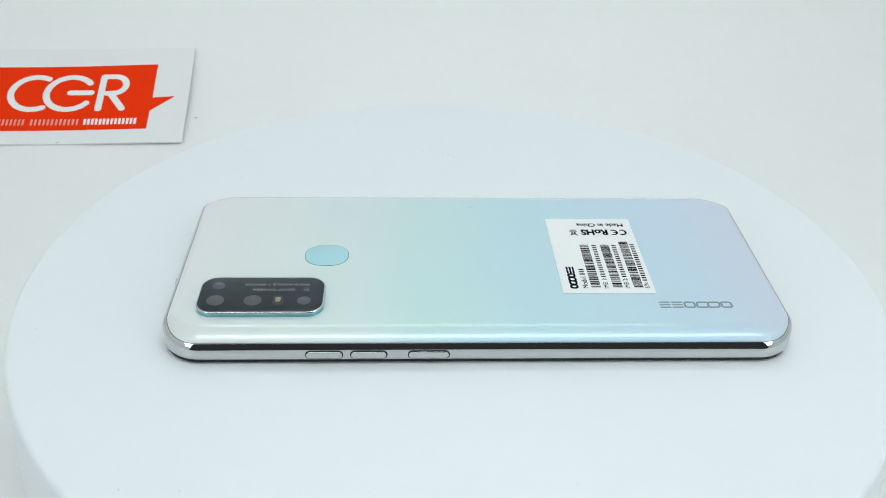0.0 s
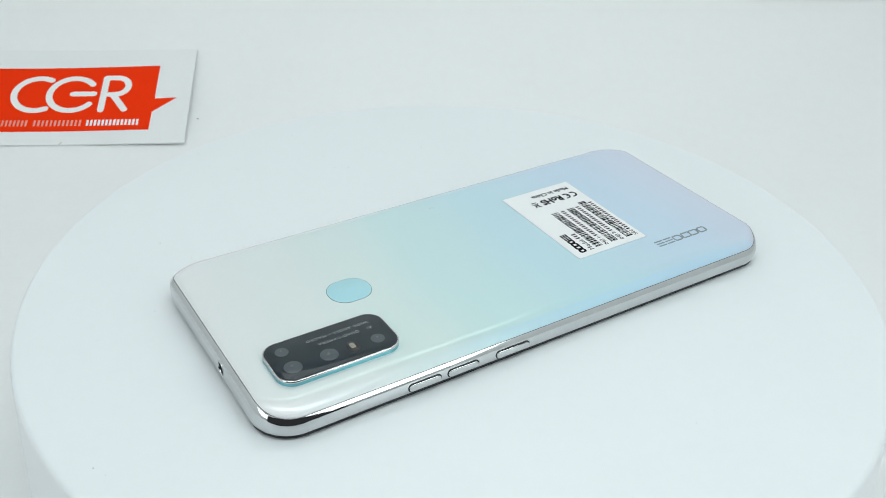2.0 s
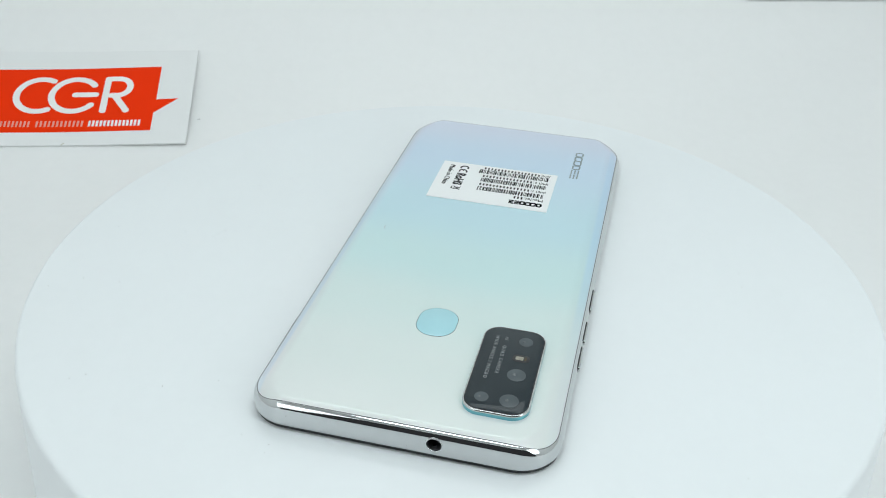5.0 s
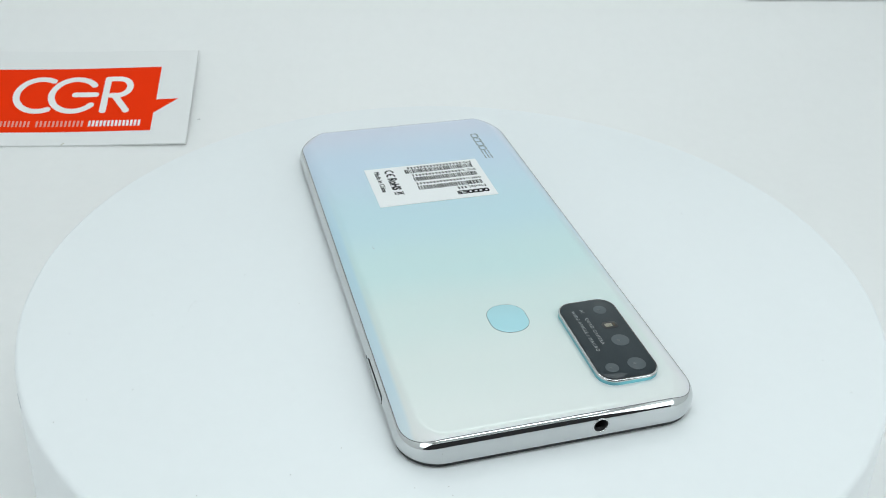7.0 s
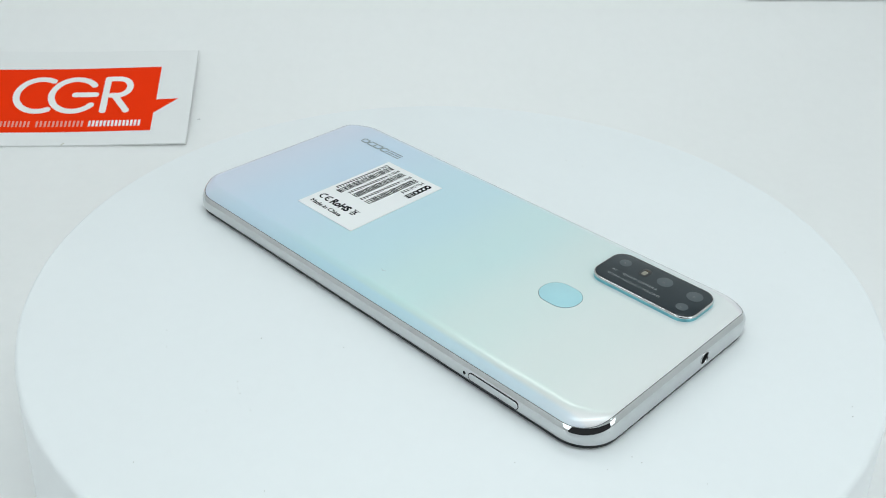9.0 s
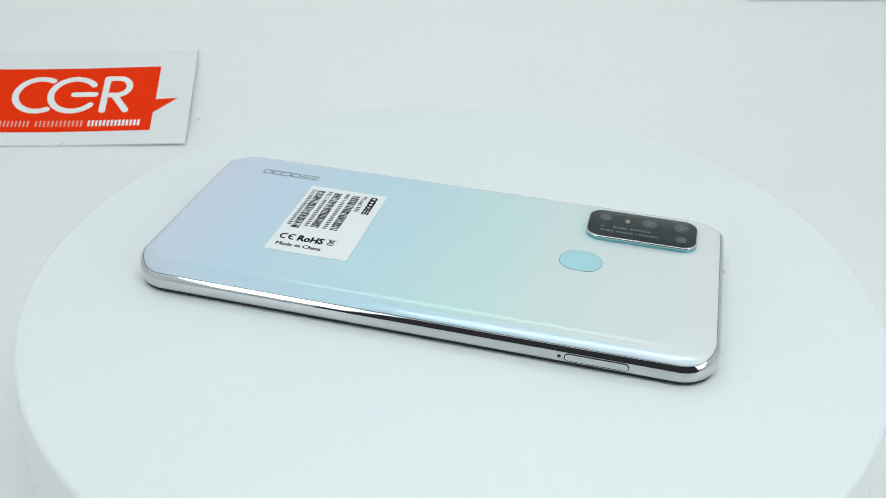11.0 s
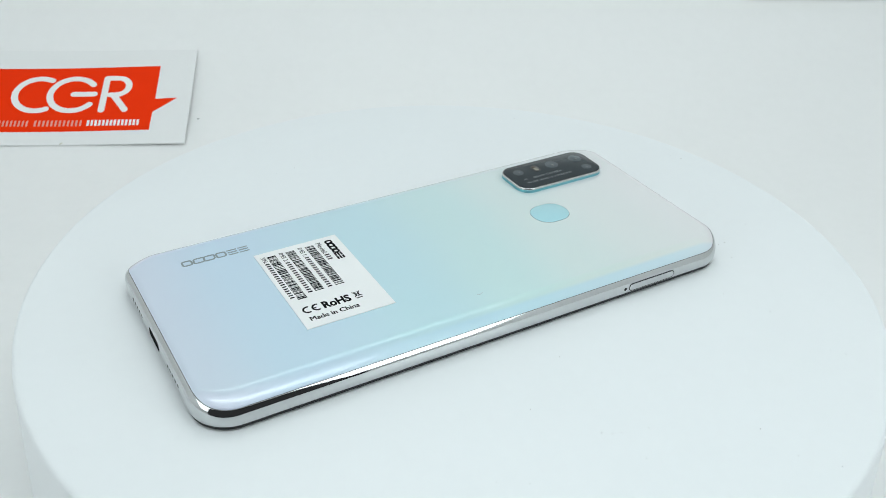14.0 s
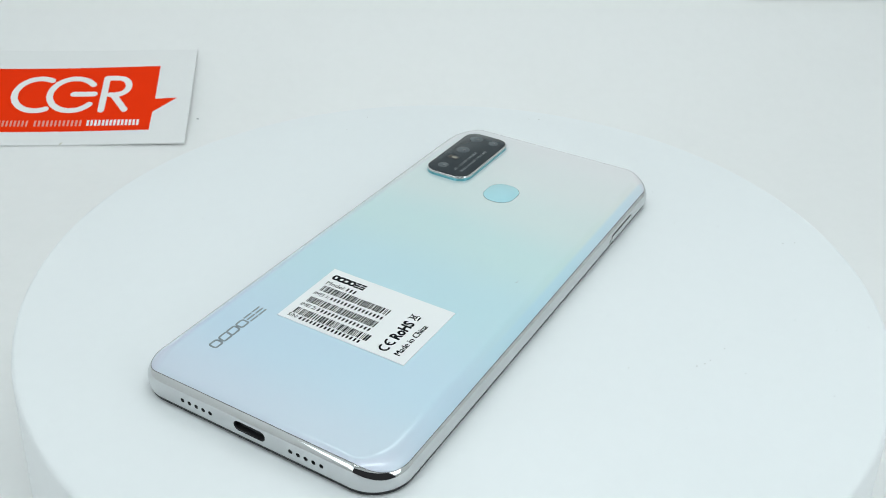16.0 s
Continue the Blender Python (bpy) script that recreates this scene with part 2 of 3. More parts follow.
def turntable():
    top = thing("turntable", "round white glossy plastic display turntable with rounded rim", "turntable", pose(0, 0, FLOOR))
    h, n = -FLOOR, 160
    prof = [(PLATTER_R + 0.0025, 0.0), (PLATTER_R + 0.0033, 0.001), (PLATTER_R, h - 0.0014)]
    prof += [(PLATTER_R - 0.0014 + 0.0014 * math.cos(radians(15 * i)), h - 0.0014 + 0.0014 * math.sin(radians(15 * i))) for i in range(1, 7)]
    bm = loft([[(r * math.cos(2 * math.pi * i / n), r * math.sin(2 * math.pi * i / n), z) for i in range(n)] for r, z in prof])
    part("platter", bm, M_PLATTER, top)
    rng = random.Random(5)
    bm = bmesh.new()
    for r, a, s in ((0.0754, 267.4, 1.0), (0.0768, 269.0, 1.0), (0.0775, 270.6, 0.8), (0.0871, 270.3, 0.7), (0.1052, 53.0, 0.9), (0.0797, 275.5, 0.7), (0.1174, 289.3, 0.7), (0.0473, 275.6, 0.6), (0.0977, 288.7, 0.9),
                    (0.1087, 271.9, 0.8), (0.0619, 257.2, 0.7), (0.1084, 287.4, 0.7), (0.1103, 311.6, 0.8), (0.1063, 311.7, 0.7), (0.0911, 319.9, 0.9),
                    (0.1132, 47.5, 0.9), (0.0853, 251.0, 0.6), (0.0839, 246.0, 0.6), (0.0789, 324.3, 0.9), (0.0857, 343.0, 0.8), (0.0867, 338.0, 0.6), (0.0882, 343.6, 0.7), (0.1150, 13.1, 1.2), (0.1142, 15.0, 0.8), (0.0854, 101.0, 0.7), (0.0863, 105.7, 0.6), (0.1008, 348.7, 0.6)):
        x, y = r * math.cos(radians(a)), r * math.sin(radians(a))
        pts = [(x + s * 0.00019 * rng.uniform(0.5, 1) * math.cos(k), y + s * 0.00019 * rng.uniform(0.5, 1) * math.sin(k)) for k in (0, 1, 2, 3.1, 4.2, 5.2)]
        add_plate(bm, pts, h - 0.0001, h + 0.00012)
    tagged(part("dust", bm, M_DUST, top, "tiny dark specks of dust", False), kind="stuff")
    bm = bmesh.new()
    for a, w, z in ((281.6, 2.0, 0.0030), (283.0, 1.2, 0.0026)):
        ends = [radians(a - w / 2), radians(a + w / 2)]
        lo, hi = [[bm.verts.new(((PLATTER_R + 0.067 * z + d) * math.cos(k), (PLATTER_R + 0.067 * z + d) * math.sin(k), h - z + e)) for d, e in ((-0.0002, 0), (0.00006, 0), (0.00006, 0.0004), (-0.0002, 0.0004))] for k in ends]
        for i in range(4):
            bm.faces.new((lo[i], lo[(i + 1) % 4], hi[(i + 1) % 4], hi[i]))
        bm.faces.new(lo)
        bm.faces.new(hi)
    part("scuff", bm, M_SCUFF, top, "grey scuff on the rim", False)
    return top


# ---- smartphone ----
HL, HW, TALL = 0.0823, 0.0380, 0.0088
PHONE_AT = Vector((-0.0054, 0.0037))


def blend(w, side, end):
    return side * w + end * (1 - w)


def frame_point(u, w):
    """Inset from the outline and height of the frame's surface, from its foot (u = 0) to the seam (u = 1), on the long sides (w = 1) and the ends (w = 0)."""
    foot, rise, seam = 0.0014, blend(w, 0.0032, 0.0060), seam_height(w)
    if u < 0.35:
        z = foot + (rise - foot) * u / 0.35
        return 0.0005 * max(0, 1 - (z - foot) / 0.0013) ** 2, z
    far = radians(blend(w, 46, 62))
    a = far * (u - 0.35) / 0.65
    return seam_inset(w) * (1 - math.cos(a)) / (1 - math.cos(far)), rise + (seam - rise) * math.sin(a) / math.sin(far)


def seam_height(w):
    return blend(w, 0.0061, 0.0083)


def seam_inset(w):
    return blend(w, 0.0010, 0.0013)


def phone_outline():
    """The phone's outline, with extra points along its long sides."""
    out = []
    corner = rounded(HL, HW, 0.0105, 20)
    for k, p in enumerate(corner):
        out.append(p)
        q = corner[(k + 1) % len(corner)]
        if abs(p[3]) > 0.999 and abs(q[3]) > 0.999:
            for i in range(1, 24):
                f = i / 24
                out.append((p[0] + (q[0] - p[0]) * f, p[1], p[2], p[3]))
    return out


def side_weight(ny):
    """How far the cover is curved down: fully along the long sides, turning to none through the corners."""
    t = abs(ny)
    return t * t * (3 - 2 * t)


def smartphone():
    phone = thing("smartphone", "pearl white and pale blue smartphone lying face down, chrome frame", "smartphone")
    o = phone_outline()
    ws = [side_weight(ny) for _, _, _, ny in o]
    # glass face below
    part("front_glass", loft([[(x - nx * i, y - ny * i, z) for x, y, nx, ny in o] for i, z in ((0.0030, 0), (0.0012, 0.0002), (0.0006, 0.0006), (0.0005, 0.0014), (0.003, 0.0015))]), M_FRONT_GLASS, phone, "black front glass edge")
    # chrome frame, with the sockets cut into it
    rings = [[(x - nx * 0.003, y - ny * 0.003, 0.0016) for x, y, nx, ny in o]]
    for i in range(37):
        ring = []
        for (x, y, nx, ny), w in zip(o, ws):
            k, z = frame_point(i / 36, w)
            ring.append((x - nx * k, y - ny * k, z))
        rings.append(ring)
    rings.append([(x - nx * 0.0040, y - ny * 0.0040, seam_height(w) - 0.0004) for (x, y, nx, ny), w in zip(o, ws)])
    rings.append([(x - nx * 0.0042, y - ny * 0.0042, 0.003) for x, y, nx, ny in o])
    part("frame", with_holes(loft(rings)), M_CHROME, phone, "polished chrome frame", sharp=40)
    # thin dark seam between frame and cover
    rings = []
    for d, dz in ((-0.00003, -0.00006), (0.0, 0.00001), (0.00020, 0.00006), (0.00022, -0.0001)):
        rings.append([(x - nx * (seam_inset(w) + d), y - ny * (seam_inset(w) + d), seam_height(w) + dz) for (x, y, nx, ny), w in zip(o, ws)])
    part("seam", loft(rings, False, False), M_SEAM, phone, "dark seam")
    # back cover, curved down along the long sides
    rings = []
    for i in range(21):
        f = i / 20
        ring = []
        for (x, y, nx, ny), w in zip(o, ws):
            k = seam_inset(w) + 0.00016 + blend(w, 0.0051, 0.0019) * f
            z0 = seam_height(w) + 0.00009
            ring.append((x - nx * k, y - ny * k, z0 + (TALL - z0) * (2 * f - f * f)))
        rings.append(ring)
    rings.insert(0, [(x - nx * (seam_inset(w) + 0.00018), y - ny * (seam_inset(w) + 0.00018), seam_height(w) - 0.0002) for (x, y, nx, ny), w in zip(o, ws)])
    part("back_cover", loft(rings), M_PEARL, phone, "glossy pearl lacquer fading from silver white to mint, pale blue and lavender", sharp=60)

    # fingerprint sensor in a shallow ring
    ring = part("fingerprint_sensor", pill(0.00616, 0.00531, 0.0049, TALL - 0.0004, TALL + 0.00004, 0.00003, 0.0419, 0.0002, 12), M_GAP, phone, "pale cyan rounded fingerprint sensor with dark edge")
    part("touch_pad", pill(0.00605, 0.00520, 0.0048, TALL - 0.0004, TALL + 0.00008, 0.00004, 0.0419, 0.0002, 12), M_SENSOR, ring, "pale cyan touch pad")

    # a small curved fibre on the back
    bm = bmesh.new()
    add_stroke(bm, [(-0.0012, -0.0268), (-0.0006, -0.0271), (0.0, -0.0270), (0.0005, -0.0267)], 0.00012, TALL - 0.00001, TALL + 0.00004)
    part("fibre", bm, M_FIBRE, phone, "tiny grey fibre", False)

    camera_module(phone)
    label_sticker(phone)
    side_details(phone)
    maker_mark(phone, -0.0672, 0.0229, 0.0198, 0.0028, TALL, M_LOGO, "logo")
    return phone


def camera_module(phone):
    cx, cy, top = 0.0575, 0.02135, TALL + 0.0015
    o = rounded(0.0165, 0.0081, 0.0045, 12)
    prof = [(0.0001, TALL + 0.0004), (0.0, top - 0.00045), (0.00002, top - 0.0003), (0.00010, top - 0.0001), (0.00025, top), (0.0004, top), (0.0006, top - 0.0002)]
    module = part("camera_module", loft([[(cx + x - nx * i, cy + y - ny * i, z) for x, y, nx, ny in o] for i, z in prof]), M_CHROME, phone, "raised camera module with chrome rim", sharp=60)
    # lower chrome wall; the lacquer's teal reflection is put into its colour
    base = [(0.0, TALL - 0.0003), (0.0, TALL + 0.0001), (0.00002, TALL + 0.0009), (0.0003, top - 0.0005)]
    part("module_base", loft([[(cx + x - nx * i, cy + y - ny * i, z) for x, y, nx, ny in o] for i, z in base]), M_TEAL_REFLECTION, module, "polished base band with a teal reflection in its colour", sharp=60)
    part("cover_gap", pill(0.01612, 0.00772, 0.00412, top - 0.0004, top + 0.00002, 0.00001, cx, cy, 12), M_GAP, module, "thin black joint round the glass")
    part("cover_glass", pill(0.01585, 0.00745, 0.00385, top - 0.0004, top + 0.0001, 0.00008, cx, cy, 12), M_BLACK_GLASS, module, "glossy dark grey cover glass")
    z = top + 0.0001
    for x, y, r in ((0.0462, 0.0244, 0.0018), (0.0595, 0.0243, 0.0023), (0.0691, 0.0243, 0.0023), (0.0692, 0.0177, 0.0017)):
        eye = part("lens", pill(r, r, r * 0.999, z - 0.0001, z + 0.00006, 0.00003, x, y, 10), M_LENS, module, "dark grey camera lens")
        # small glossy bump set off-centre, shaped to stand for a lamp's glint
        part("lens_glint", pill(r * 0.2, r * 0.2, r * 0.199, z, z + 0.00012, 0.00006, x, y - r * 0.25, 8), M_LENS_GLINT, eye)
    flash = part("flash", pill(0.0014, 0.0021, 0.0011, z - 0.0001, z + 0.00006, 0.00003, 0.0530, 0.0243), M_GAP, module, "small led flash window")
    part("flash_led", pill(0.0007, 0.0010, 0.0004, z, z + 0.00010, 0.00004, 0.0530, 0.0239), M_FLASH, flash, "yellowish led")
    part("flash_led", pill(0.0007, 0.0003, 0.0002, z, z + 0.00009, 0.00003, 0.0530, 0.0254), M_AMBER, flash, "amber led")
    lettering("lettering", "AI", 0.00135, M_GREY_PRINT, module, pose(0.0452, 0.0190, z), 0.0013, spacing=1.3)
    lettering("lettering", "QUAD CAMERA", 0.00135, M_GREY_PRINT, module, pose(0.0489, 0.0190, z), 0.0112, spacing=1.3)
    lettering("lettering", "WIDE ANGLE / MACRO", 0.00135, M_GREY_PRINT, module, pose(0.0452, 0.0166, z), 0.0172, spacing=1.3)


def maker_mark(parent, x, y, w, h, z, mat, name, turn=0.0, heavy=0.19):
    """The maker's mark as plain shapes: four rounded loops and two stacks of bars."""
    bm = bmesh.new()
    cell, t = w / 6.0, h * heavy
    z0, z1 = z - 0.00002, z + 0.00005
    for i, lean in enumerate((0.0, 0.14, 0.14, 0.0)):
        mid = (0.47, 1.52, 2.42, 3.47)[i] * cell
        o = [(px + lean * py + mid, py + h / 2) for px, py, _, _ in rounded(cell * (0.40, 0.46, 0.46, 0.40)[i], h / 2 - t / 2, h * 0.22, 4)]
        add_stroke(bm, o, t, z0 + i * 1e-6, z1 + i * 2e-6, True)
    for i in (4, 5):
        for k in range(3):
            yy = (h - t) * k / 2
            add_bar(bm, i * cell + cell * 0.06, yy, i * cell + cell * 0.92, yy + t * 0.9, z0, z1)
    bmesh.ops.transform(bm, matrix=pose(x, y, 0, 0, 0, turn), verts=bm.verts)
    return part(name, bm, mat, parent, "maker's mark of plain loops and bars", False)


def label_sticker(phone):
    x0, x1, y0, y1 = -0.0479, -0.0226, -0.0199, 0.0191
    bm = bmesh.new()
    add_bar(bm, x0, y0, x1, y1, TALL - 0.00005, TALL + 0.00022)
    sticker = part("label_sticker", bm, M_PAPER, phone, "white paper label with black barcodes and print", False)
    z = TALL + 0.00023
    maker_mark(sticker, x1 - 0.0046, y1 - 0.0022, 0.0106, 0.0023, z, M_BLACK_PRINT, "printed_mark", -90, 0.27)
    rng = random.Random(3)

    def line(word, x, blocks, size=0.0019, wide=0.0048):
        lettering("print_line", word, size, M_BLACK_PRINT, sticker, pose(x, y1 - 0.0022, z, 0, 0, -90), wide)
        if blocks:
            bm = bmesh.new()
            for i in range(blocks):
                a = y1 - 0.0022 - wide - 0.0006 - i * 0.00114
                add_bar(bm, x, a - 0.00052, x + size * 0.66, a, z - 0.00003, z + 0.00003)
            part("serial_print", bm, M_BLACK_PRINT, sticker, "row of small plain black bars", False)

    def barcode(x, length, tall=0.0026):
        bm = bmesh.new()
        at = 0.0
        while at < length:
            w = rng.choice((0.00018, 0.00018, 0.00034, 0.0005))
            add_bar(bm, x, y1 - 0.0026 - at - w, x + tall, y1 - 0.0026 - at, z - 0.00003, z + 0.00003)
            at += w + rng.choice((0.00018, 0.00018, 0.00030, 0.00044))
        part("barcode", bm, M_BLACK_PRINT, sticker, "black barcode", False)

    line("Model:", x1 - 0.0073, 3, 0.0022, 0.0060)
    barcode(x1 - 0.0107, 0.0215)
    line("IMEI 1:", x1 - 0.0129, 15)
    barcode(x1 - 0.0167, 0.0215)
    line("IMEI 2:", x1 - 0.0187, 15)
    barcode(x1 - 0.0224, 0.0230)
    line("S/N:", x1 - 0.0241, 17, 0.0019, 0.0030)
    # conformity marks, upright along the phone's length
    bm = bmesh.new()
    for cx in (x0 + 0.0034, x0 + 0.0060):
        add_stroke(bm, arc(cx, y0 + 0.0078, 0.00125, 65, 295, 16), 0.00052, z - 0.00003, z + 0.00003, caps=False)
    add_bar(bm, x0 + 0.0049, y0 + 0.0076, x0 + 0.0058, y0 + 0.0080, z - 0.00003, z + 0.000034)
    part("conformity_mark", bm, M_BLACK_PRINT, sticker, "black conformity mark", False)
    lettering("print_line", "RoHS", 0.0041, M_BLACK_PRINT, sticker, pose(x0 + 0.0076, y0 + 0.0064, z), 0.0080, bold=0.00016)
    bm = bmesh.new()
    bx, by = x0 + 0.0168, y0 + 0.0064
    add_stroke(bm, [(bx, by + 0.0008), (bx + 0.0021, by + 0.0030)], 0.00026, z - 0.00003, z + 0.00003)
    add_stroke(bm, [(bx, by + 0.0030), (bx + 0.0021, by + 0.0008)], 0.00026, z - 0.00003, z + 0.000035)
    add_stroke(bm, [(bx + 0.0004, by + 0.0028), (bx + 0.0007, by + 0.0010), (bx + 0.0014, by + 0.0010), (bx + 0.0017, by + 0.0028)], 0.0003, z - 0.00003, z + 0.00004, True)
    add_bar(bm, bx + 0.0002, by, bx + 0.0019, by + 0.0004, z - 0.00003, z + 0.00003)
    part("bin_mark", bm, M_BLACK_PRINT, sticker, "crossed-out bin mark", False)
    # printed twice with a small shift, as bold type
    for dx, dz in ((0.0, 0.0), (0.00013, 0.000008)):
        lettering("print_line", "Made in China", 0.0025, M_BLACK_PRINT, sticker, pose(x0 + 0.0023 + dx, y0 + 0.0028, z + dz), 0.0139)


def on_side(bm, m):
    bmesh.ops.transform(bm, matrix=m, verts=bm.verts)
    return bm


# poses on the phone's four edges: x runs along the edge, y up and z outward
FAR_SIDE = Matrix(((-1, 0, 0, 0), (0, 0, 1, HW), (0, 1, 0, 0), (0, 0, 0, 1)))
NEAR_SIDE = Matrix(((1, 0, 0, 0), (0, 0, -1, -HW), (0, 1, 0, 0), (0, 0, 0, 1)))
HEAD_END = Matrix(((0, 0, 1, HL), (1, 0, 0, 0), (0, 1, 0, 0), (0, 0, 0, 1)))
FOOT_END = Matrix(((0, 0, -1, -HL), (-1, 0, 0, 0), (0, 1, 0, 0), (0, 0, 0, 1)))
SPEAKER_AT = [side * (0.0118 + 0.00215 * i) for side in (-1, 1) for i in range(5)]
SPEAKER_UP, PORT_UP, JACK_AT, JACK_UP = 0.0045, 0.0048, 0.0097, 0.0050


def with_holes(bm):
    """The frame's mesh with its sockets and holes cut into it."""
    cutters = [on_side(pill(0.0046, 0.00145, 0.00144, -0.0032, 0.002, 0.0001, 0.0, PORT_UP, 10), FOOT_END),
               on_side(pill(0.0018, 0.0018, 0.00179, -0.0032, 0.002, 0.0001, JACK_AT, JACK_UP, 10), HEAD_END),
               on_side(pill(0.0005, 0.0005, 0.00049, -0.0012, 0.002, 0.0001, 0.0420, 0.0033, 6), NEAR_SIDE)]
    cutters += [on_side(pill(0.00058, 0.00058, 0.00057, -0.0014, 0.002, 0.0001, x, SPEAKER_UP, 6), FOOT_END) for x in SPEAKER_AT]
    joined = bmesh.new()
    for c in cutters:
        mesh = bpy.data.meshes.new("hole")
        bmesh.ops.recalc_face_normals(c, faces=c.faces)
        c.to_mesh(mesh)
        c.free()
        joined.from_mesh(mesh)
        bpy.data.meshes.remove(mesh)
    hole_mesh, body_mesh = bpy.data.meshes.new("hole"), bpy.data.meshes.new("body")
    bmesh.ops.recalc_face_normals(bm, faces=bm.faces)
    joined.to_mesh(hole_mesh)
    bm.to_mesh(body_mesh)
    joined.free()
    bm.free()
    holes, body = new("hole", hole_mesh), new("body", body_mesh)
    cut = body.modifiers.new("cut", "BOOLEAN")
    cut.operation, cut.solver, cut.object = "DIFFERENCE", "EXACT", holes
    bpy.context.view_layer.update()
    mesh = bpy.data.meshes.new_from_object(body.evaluated_get(bpy.context.evaluated_depsgraph_get()))
    for ob in (body, holes):
        bpy.data.objects.remove(ob)
    out = bmesh.new()
    out.from_mesh(mesh)
    for used in (mesh, body_mesh, hole_mesh):
        bpy.data.meshes.remove(used)
    return out


def cup(hl, hw, r, depth, wall, cx, cy, n=10):
    """A thin open cup that lines a hole, sunk a little below the surface."""
    o = rounded(hl, hw, r, n)
    prof = [(0, -depth), (0, -0.00025), (wall, -0.00025), (wall, wall - depth)]
    return loft([[(cx + x - nx * i, cy + y - ny * i, z) for x, y, nx, ny in o] for i, z in prof])


def side_details(phone):
    up = 0.0033
    for a, b, name in ((0.0358, 0.0449, "volume_button"), (0.0246, 0.0336, "volume_button"), (0.0088, 0.0190, "power_button")):
        c, h = -(a + b) / 2, (b - a) / 2
        slot = part(name, on_side(pill(h + 0.00027, 0.00123, 0.00122, -0.0005, 0.00004, 0.00002, c, up), FAR_SIDE), M_GAP, phone, "slim chrome side button in a dark slot")
        part("button_cap", on_side(pill(h, 0.00095, 0.00094, -0.0004, 0.0004, 0.0002, c, up), FAR_SIDE), M_CHROME, slot, "chrome cap")
    slot = part("sim_tray", on_side(pill(0.0084, 0.00122, 0.0012, -0.0005, 0.00003, 0.00001, 0.0517, up), NEAR_SIDE), M_GAP, phone, "chrome sim tray in a fine dark slot")
    part("tray_face", on_side(pill(0.00816, 0.00100, 0.00099, -0.0004, 0.00008, 0.00004, 0.0517, up), NEAR_SIDE), M_CHROME, slot, "chrome tray face")
    part("eject_hole", on_side(cup(0.00048, 0.00048, 0.00047, 0.0011, 0.00005, 0.0420, up, 6), NEAR_SIDE), M_GAP, phone, "tiny eject hole")
    # headphone socket: a fine chrome ring and a dark sleeve with its contacts
    ring = [(0.00180, -0.0004), (0.00180, 0.00006), (0.00188, 0.00012), (0.00204, 0.00012), (0.00212, 0.00004), (0.00212, -0.0004)]
    turn = [math.pi * i / 20 for i in range(40)]
    bm = loft([[(JACK_AT + r * math.cos(a), JACK_UP + r * math.sin(a), z) for a in turn] for r, z in ring], False, False)
    jack = part("headphone_jack", on_side(bm, HEAD_END), M_CHROME, phone, "round headphone socket with chrome ring", sharp=60)
    part("socket", on_side(cup(0.00176, 0.00176, 0.00175, 0.0031, 0.0001, JACK_AT, JACK_UP), HEAD_END), M_GAP, jack, "dark socket hole")
    bm = bmesh.new()
    add_bar(bm, JACK_AT - 0.0004, JACK_UP - 0.0016, JACK_AT + 0.0004, JACK_UP - 0.0011, -0.0016, -0.0008)
    part("contact", on_side(bm, HEAD_END), M_CHROME, jack, "small metal contact", False)
    # charging port with its tongue, and two rows of speaker holes
    port = part("charging_port", on_side(cup(0.00456, 0.00141, 0.0014, 0.0031, 0.0001, 0.0, PORT_UP), FOOT_END), M_GAP, phone, "dark oval charging port")
    part("port_tongue", on_side(pill(0.0033, 0.00035, 0.0002, -0.0030, -0.0009, 0.00005, 0.0, PORT_UP), FOOT_END), M_FRONT_GLASS, port, "black contact tongue")
    for x in SPEAKER_AT:
        part("speaker_hole", on_side(cup(0.00056, 0.00056, 0.00055, 0.0013, 0.00005, x, SPEAKER_UP, 6), FOOT_END), M_GAP, phone, "small dark speaker hole")


# ---- promotional card ----
def bent(bm):
    """Cuts a flat piece of the card into strips and gives it the card's slight bow."""
    for i in range(-8, 9):
        bmesh.ops.bisect_plane(bm, geom=bm.verts[:] + bm.edges[:] + bm.faces[:], plane_co=(0.006 * i, 0, 0), plane_no=(1, 0, 0))
    for v in bm.verts:
        t = (v.co.x + 0.012) / 0.045
        v.co.z += 0.0010 * (1 - math.exp(-t * t))
    return bm


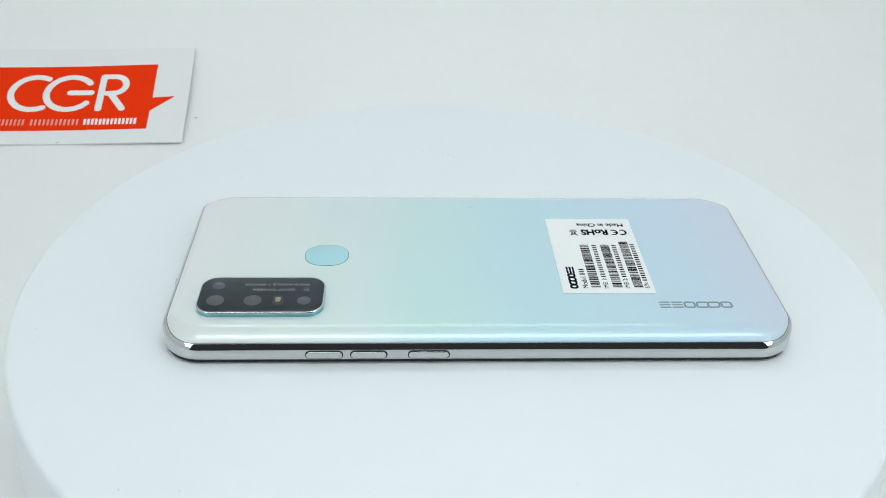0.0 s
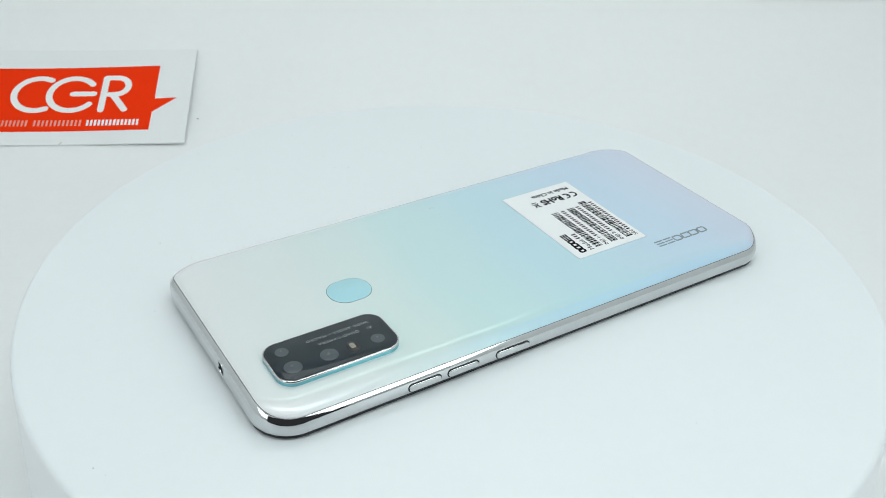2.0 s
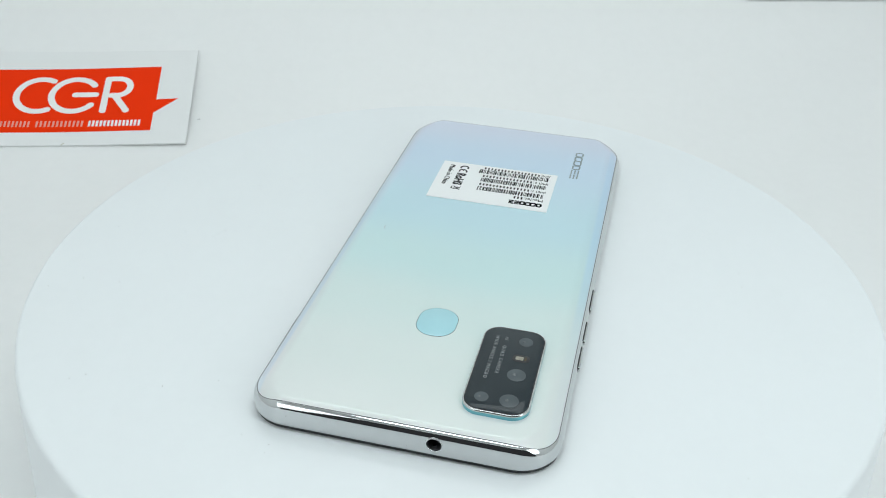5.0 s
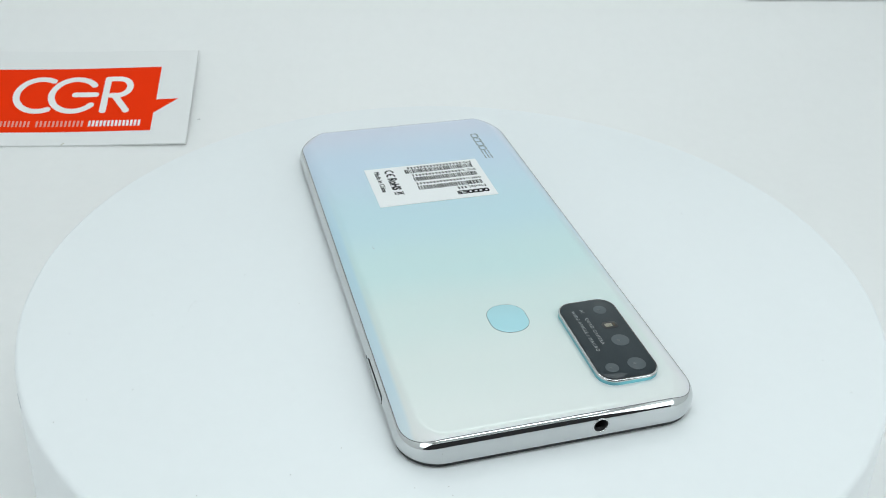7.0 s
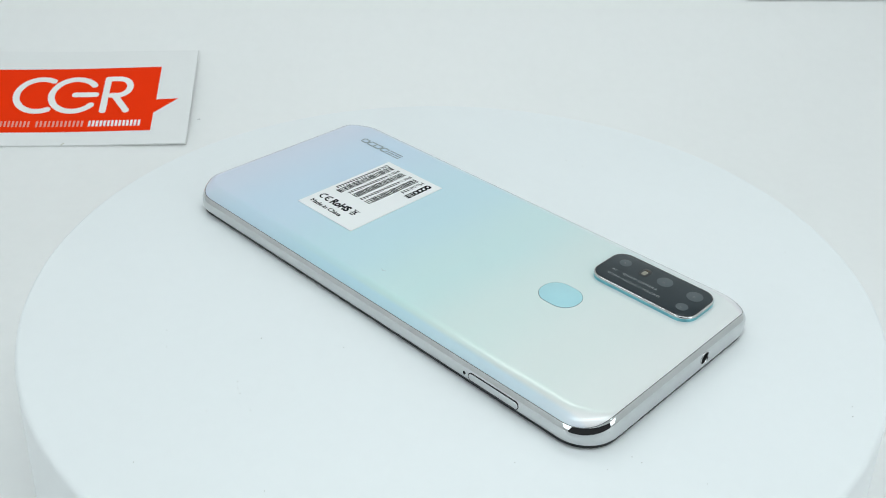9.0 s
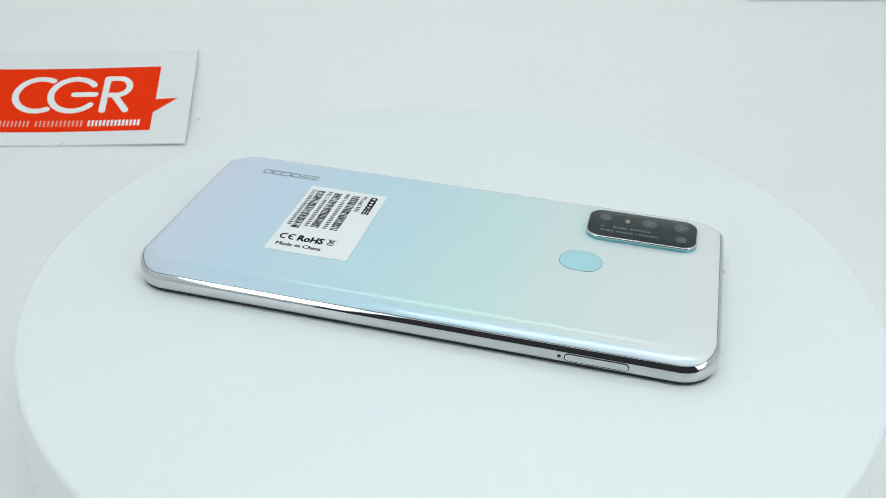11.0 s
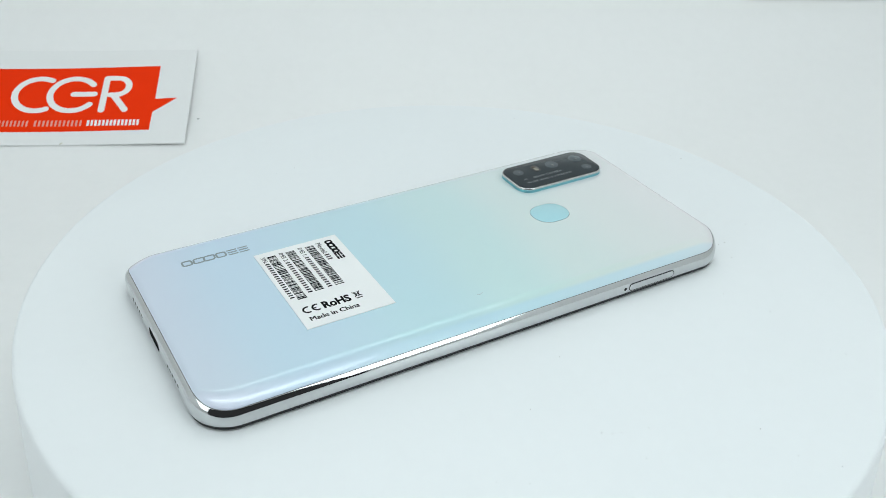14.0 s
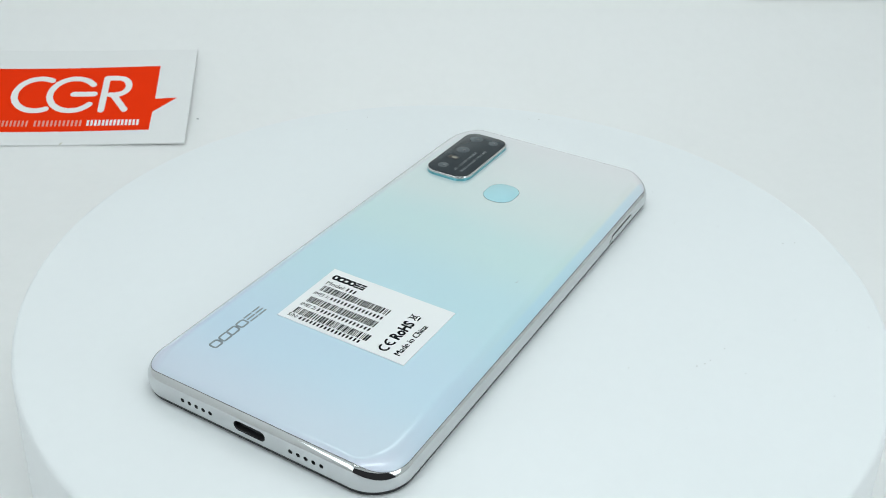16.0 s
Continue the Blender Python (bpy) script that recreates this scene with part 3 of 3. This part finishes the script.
def promo_card():
    lean, wide, tall, thick = 20.6, 0.104, 0.0647, 0.0008
    m = TENT @ pose(-0.1114 - wide / 2, 0.1789, -0.0449, lean, 0, 0)
    card = thing("promo_card", "white card with red logo leaning on the curved backdrop", "card", m)
    bm = bmesh.new()
    bmesh.ops.create_cube(bm, size=1)
    for v in bm.verts:
        v.co = (v.co.x * wide, tall / 2 + v.co.y * tall, thick / 2 + v.co.z * thick)
    part("card_board", bent(bm), M_CARD, card, "white card board", False)
    mm = 0.001
    z0, z1 = thick - 0.0001, thick + 0.00006
    # red field with a pointed tail
    bm = bmesh.new()
    add_plate(bm, [(x * mm, y * mm) for x, y in ((-44.5, 8.2), (34.5, 8.7), (34.7, 20.5), (45.5, 30.0), (35.0, 29.4), (35.0, 52.7), (-44.5, 51.2))], z0, z1)
    red = part("red_field", bent(bm), M_RED, card, "red printed field with a pointed tail", False)
    z0, z1 = z1 - 0.00002, z1 + 0.00006
    strokes = (arc(-21.2, 33.3, 11.0, 62, 298, 30), arc(-4.6, 33.2, 11.0, 38, 322, 34), [(-4.4, 33.4), (0, 33.4), (5.4, 33.4)],
               [(10.2, 22.3), (10.2, 33), (10.2, 44.3)], [(10.4, 44.3), (13, 44.3)] + arc(15.6, 38.5, 5.8, 90, -90, 14) + [(13.0, 32.7)], [(14.6, 32.6), (18, 27.4), (21.2, 22.4)])
    for k, path in enumerate(strokes):
        bm = bmesh.new()
        add_stroke(bm, [(x * mm, y * mm) for x, y in path], 3.2 * mm, z0, z1 + k * 4e-6)
        part("logo_stroke", bent(bm), M_WHITE_PRINT, red, "white rounded stroke of the logo", False)
    for a, c, n, mat in ((-39.5, -21.5, 5, M_PINK_PRINT), (-19.5, 3.4, 6, M_PINK_PRINT), (4.9, 29.9, 7, M_WHITE_PRINT)):
        bm = bmesh.new()
        n *= 2
        step = (c - a) / n
        for i in range(n):
            x = a + i * step
            add_bar(bm, x * mm, 11.9 * mm, (x + (0.48 if mat is M_PINK_PRINT else 0.62) * step) * mm, 15.7 * mm, z0, z1)
        part("tagline", bent(bm), mat, red, "row of small plain bars", False)
    bm = bmesh.new()
    add_stroke(bm, [(-0.0053, 0.0002), (-0.0048, 0.0009), (-0.0043, 0.0012)], 0.0005, thick - 0.0001, thick + 0.00008)
    part("nick", bent(bm), M_NICK, card, "small beige nick at the lower edge", False)


def paper_sheet():
    """A thin sheet lying high on the curve of the backdrop; its lower edge just shows."""
    sheet = thing("paper_sheet", "thin white paper sheet lying on the backdrop curve", "paper", TENT @ pose(0.232, 0.2668, -0.0032, 45.5, 0, 0))
    bm = bmesh.new()
    bmesh.ops.create_cube(bm, size=1)
    for v in bm.verts:
        v.co = (v.co.x * 0.10, 0.0275 + v.co.y * 0.055, 0.0004 + v.co.z * 0.0008)
    part("sheet", bm, M_CARD, sheet, "", False)


# ---- build ----
backdrop()
tent()
disc = turntable()
promo_card()
paper_sheet()
phone = smartphone()


def angle_at(t):
    """Degrees that the platter has turned at t seconds: all but even."""
    drift = ((0, 0), (1.5, 0.0), (3.5, -0.15), (7, -0.28), (9, -0.22), (12.5, 0.08), (14.5, 0.12), (16, 0))
    for (a, p), (b, q) in zip(drift, drift[1:]):
        if a <= t <= b:
            return -176.71 + 14.834 * t + p + (q - p) * (t - a) / (b - a)


def motions():
    rows = [0.5 * i for i in range(33)]
    walk(disc, [(t, pose(0, 0, FLOOR, 0, 0, angle_at(t))) for t in rows])
    walk(phone, [(t, pose(0, 0, 0, 0, 0, angle_at(t)) @ pose(PHONE_AT.x, PHONE_AT.y, 0.0001)) for t in rows])


motions()
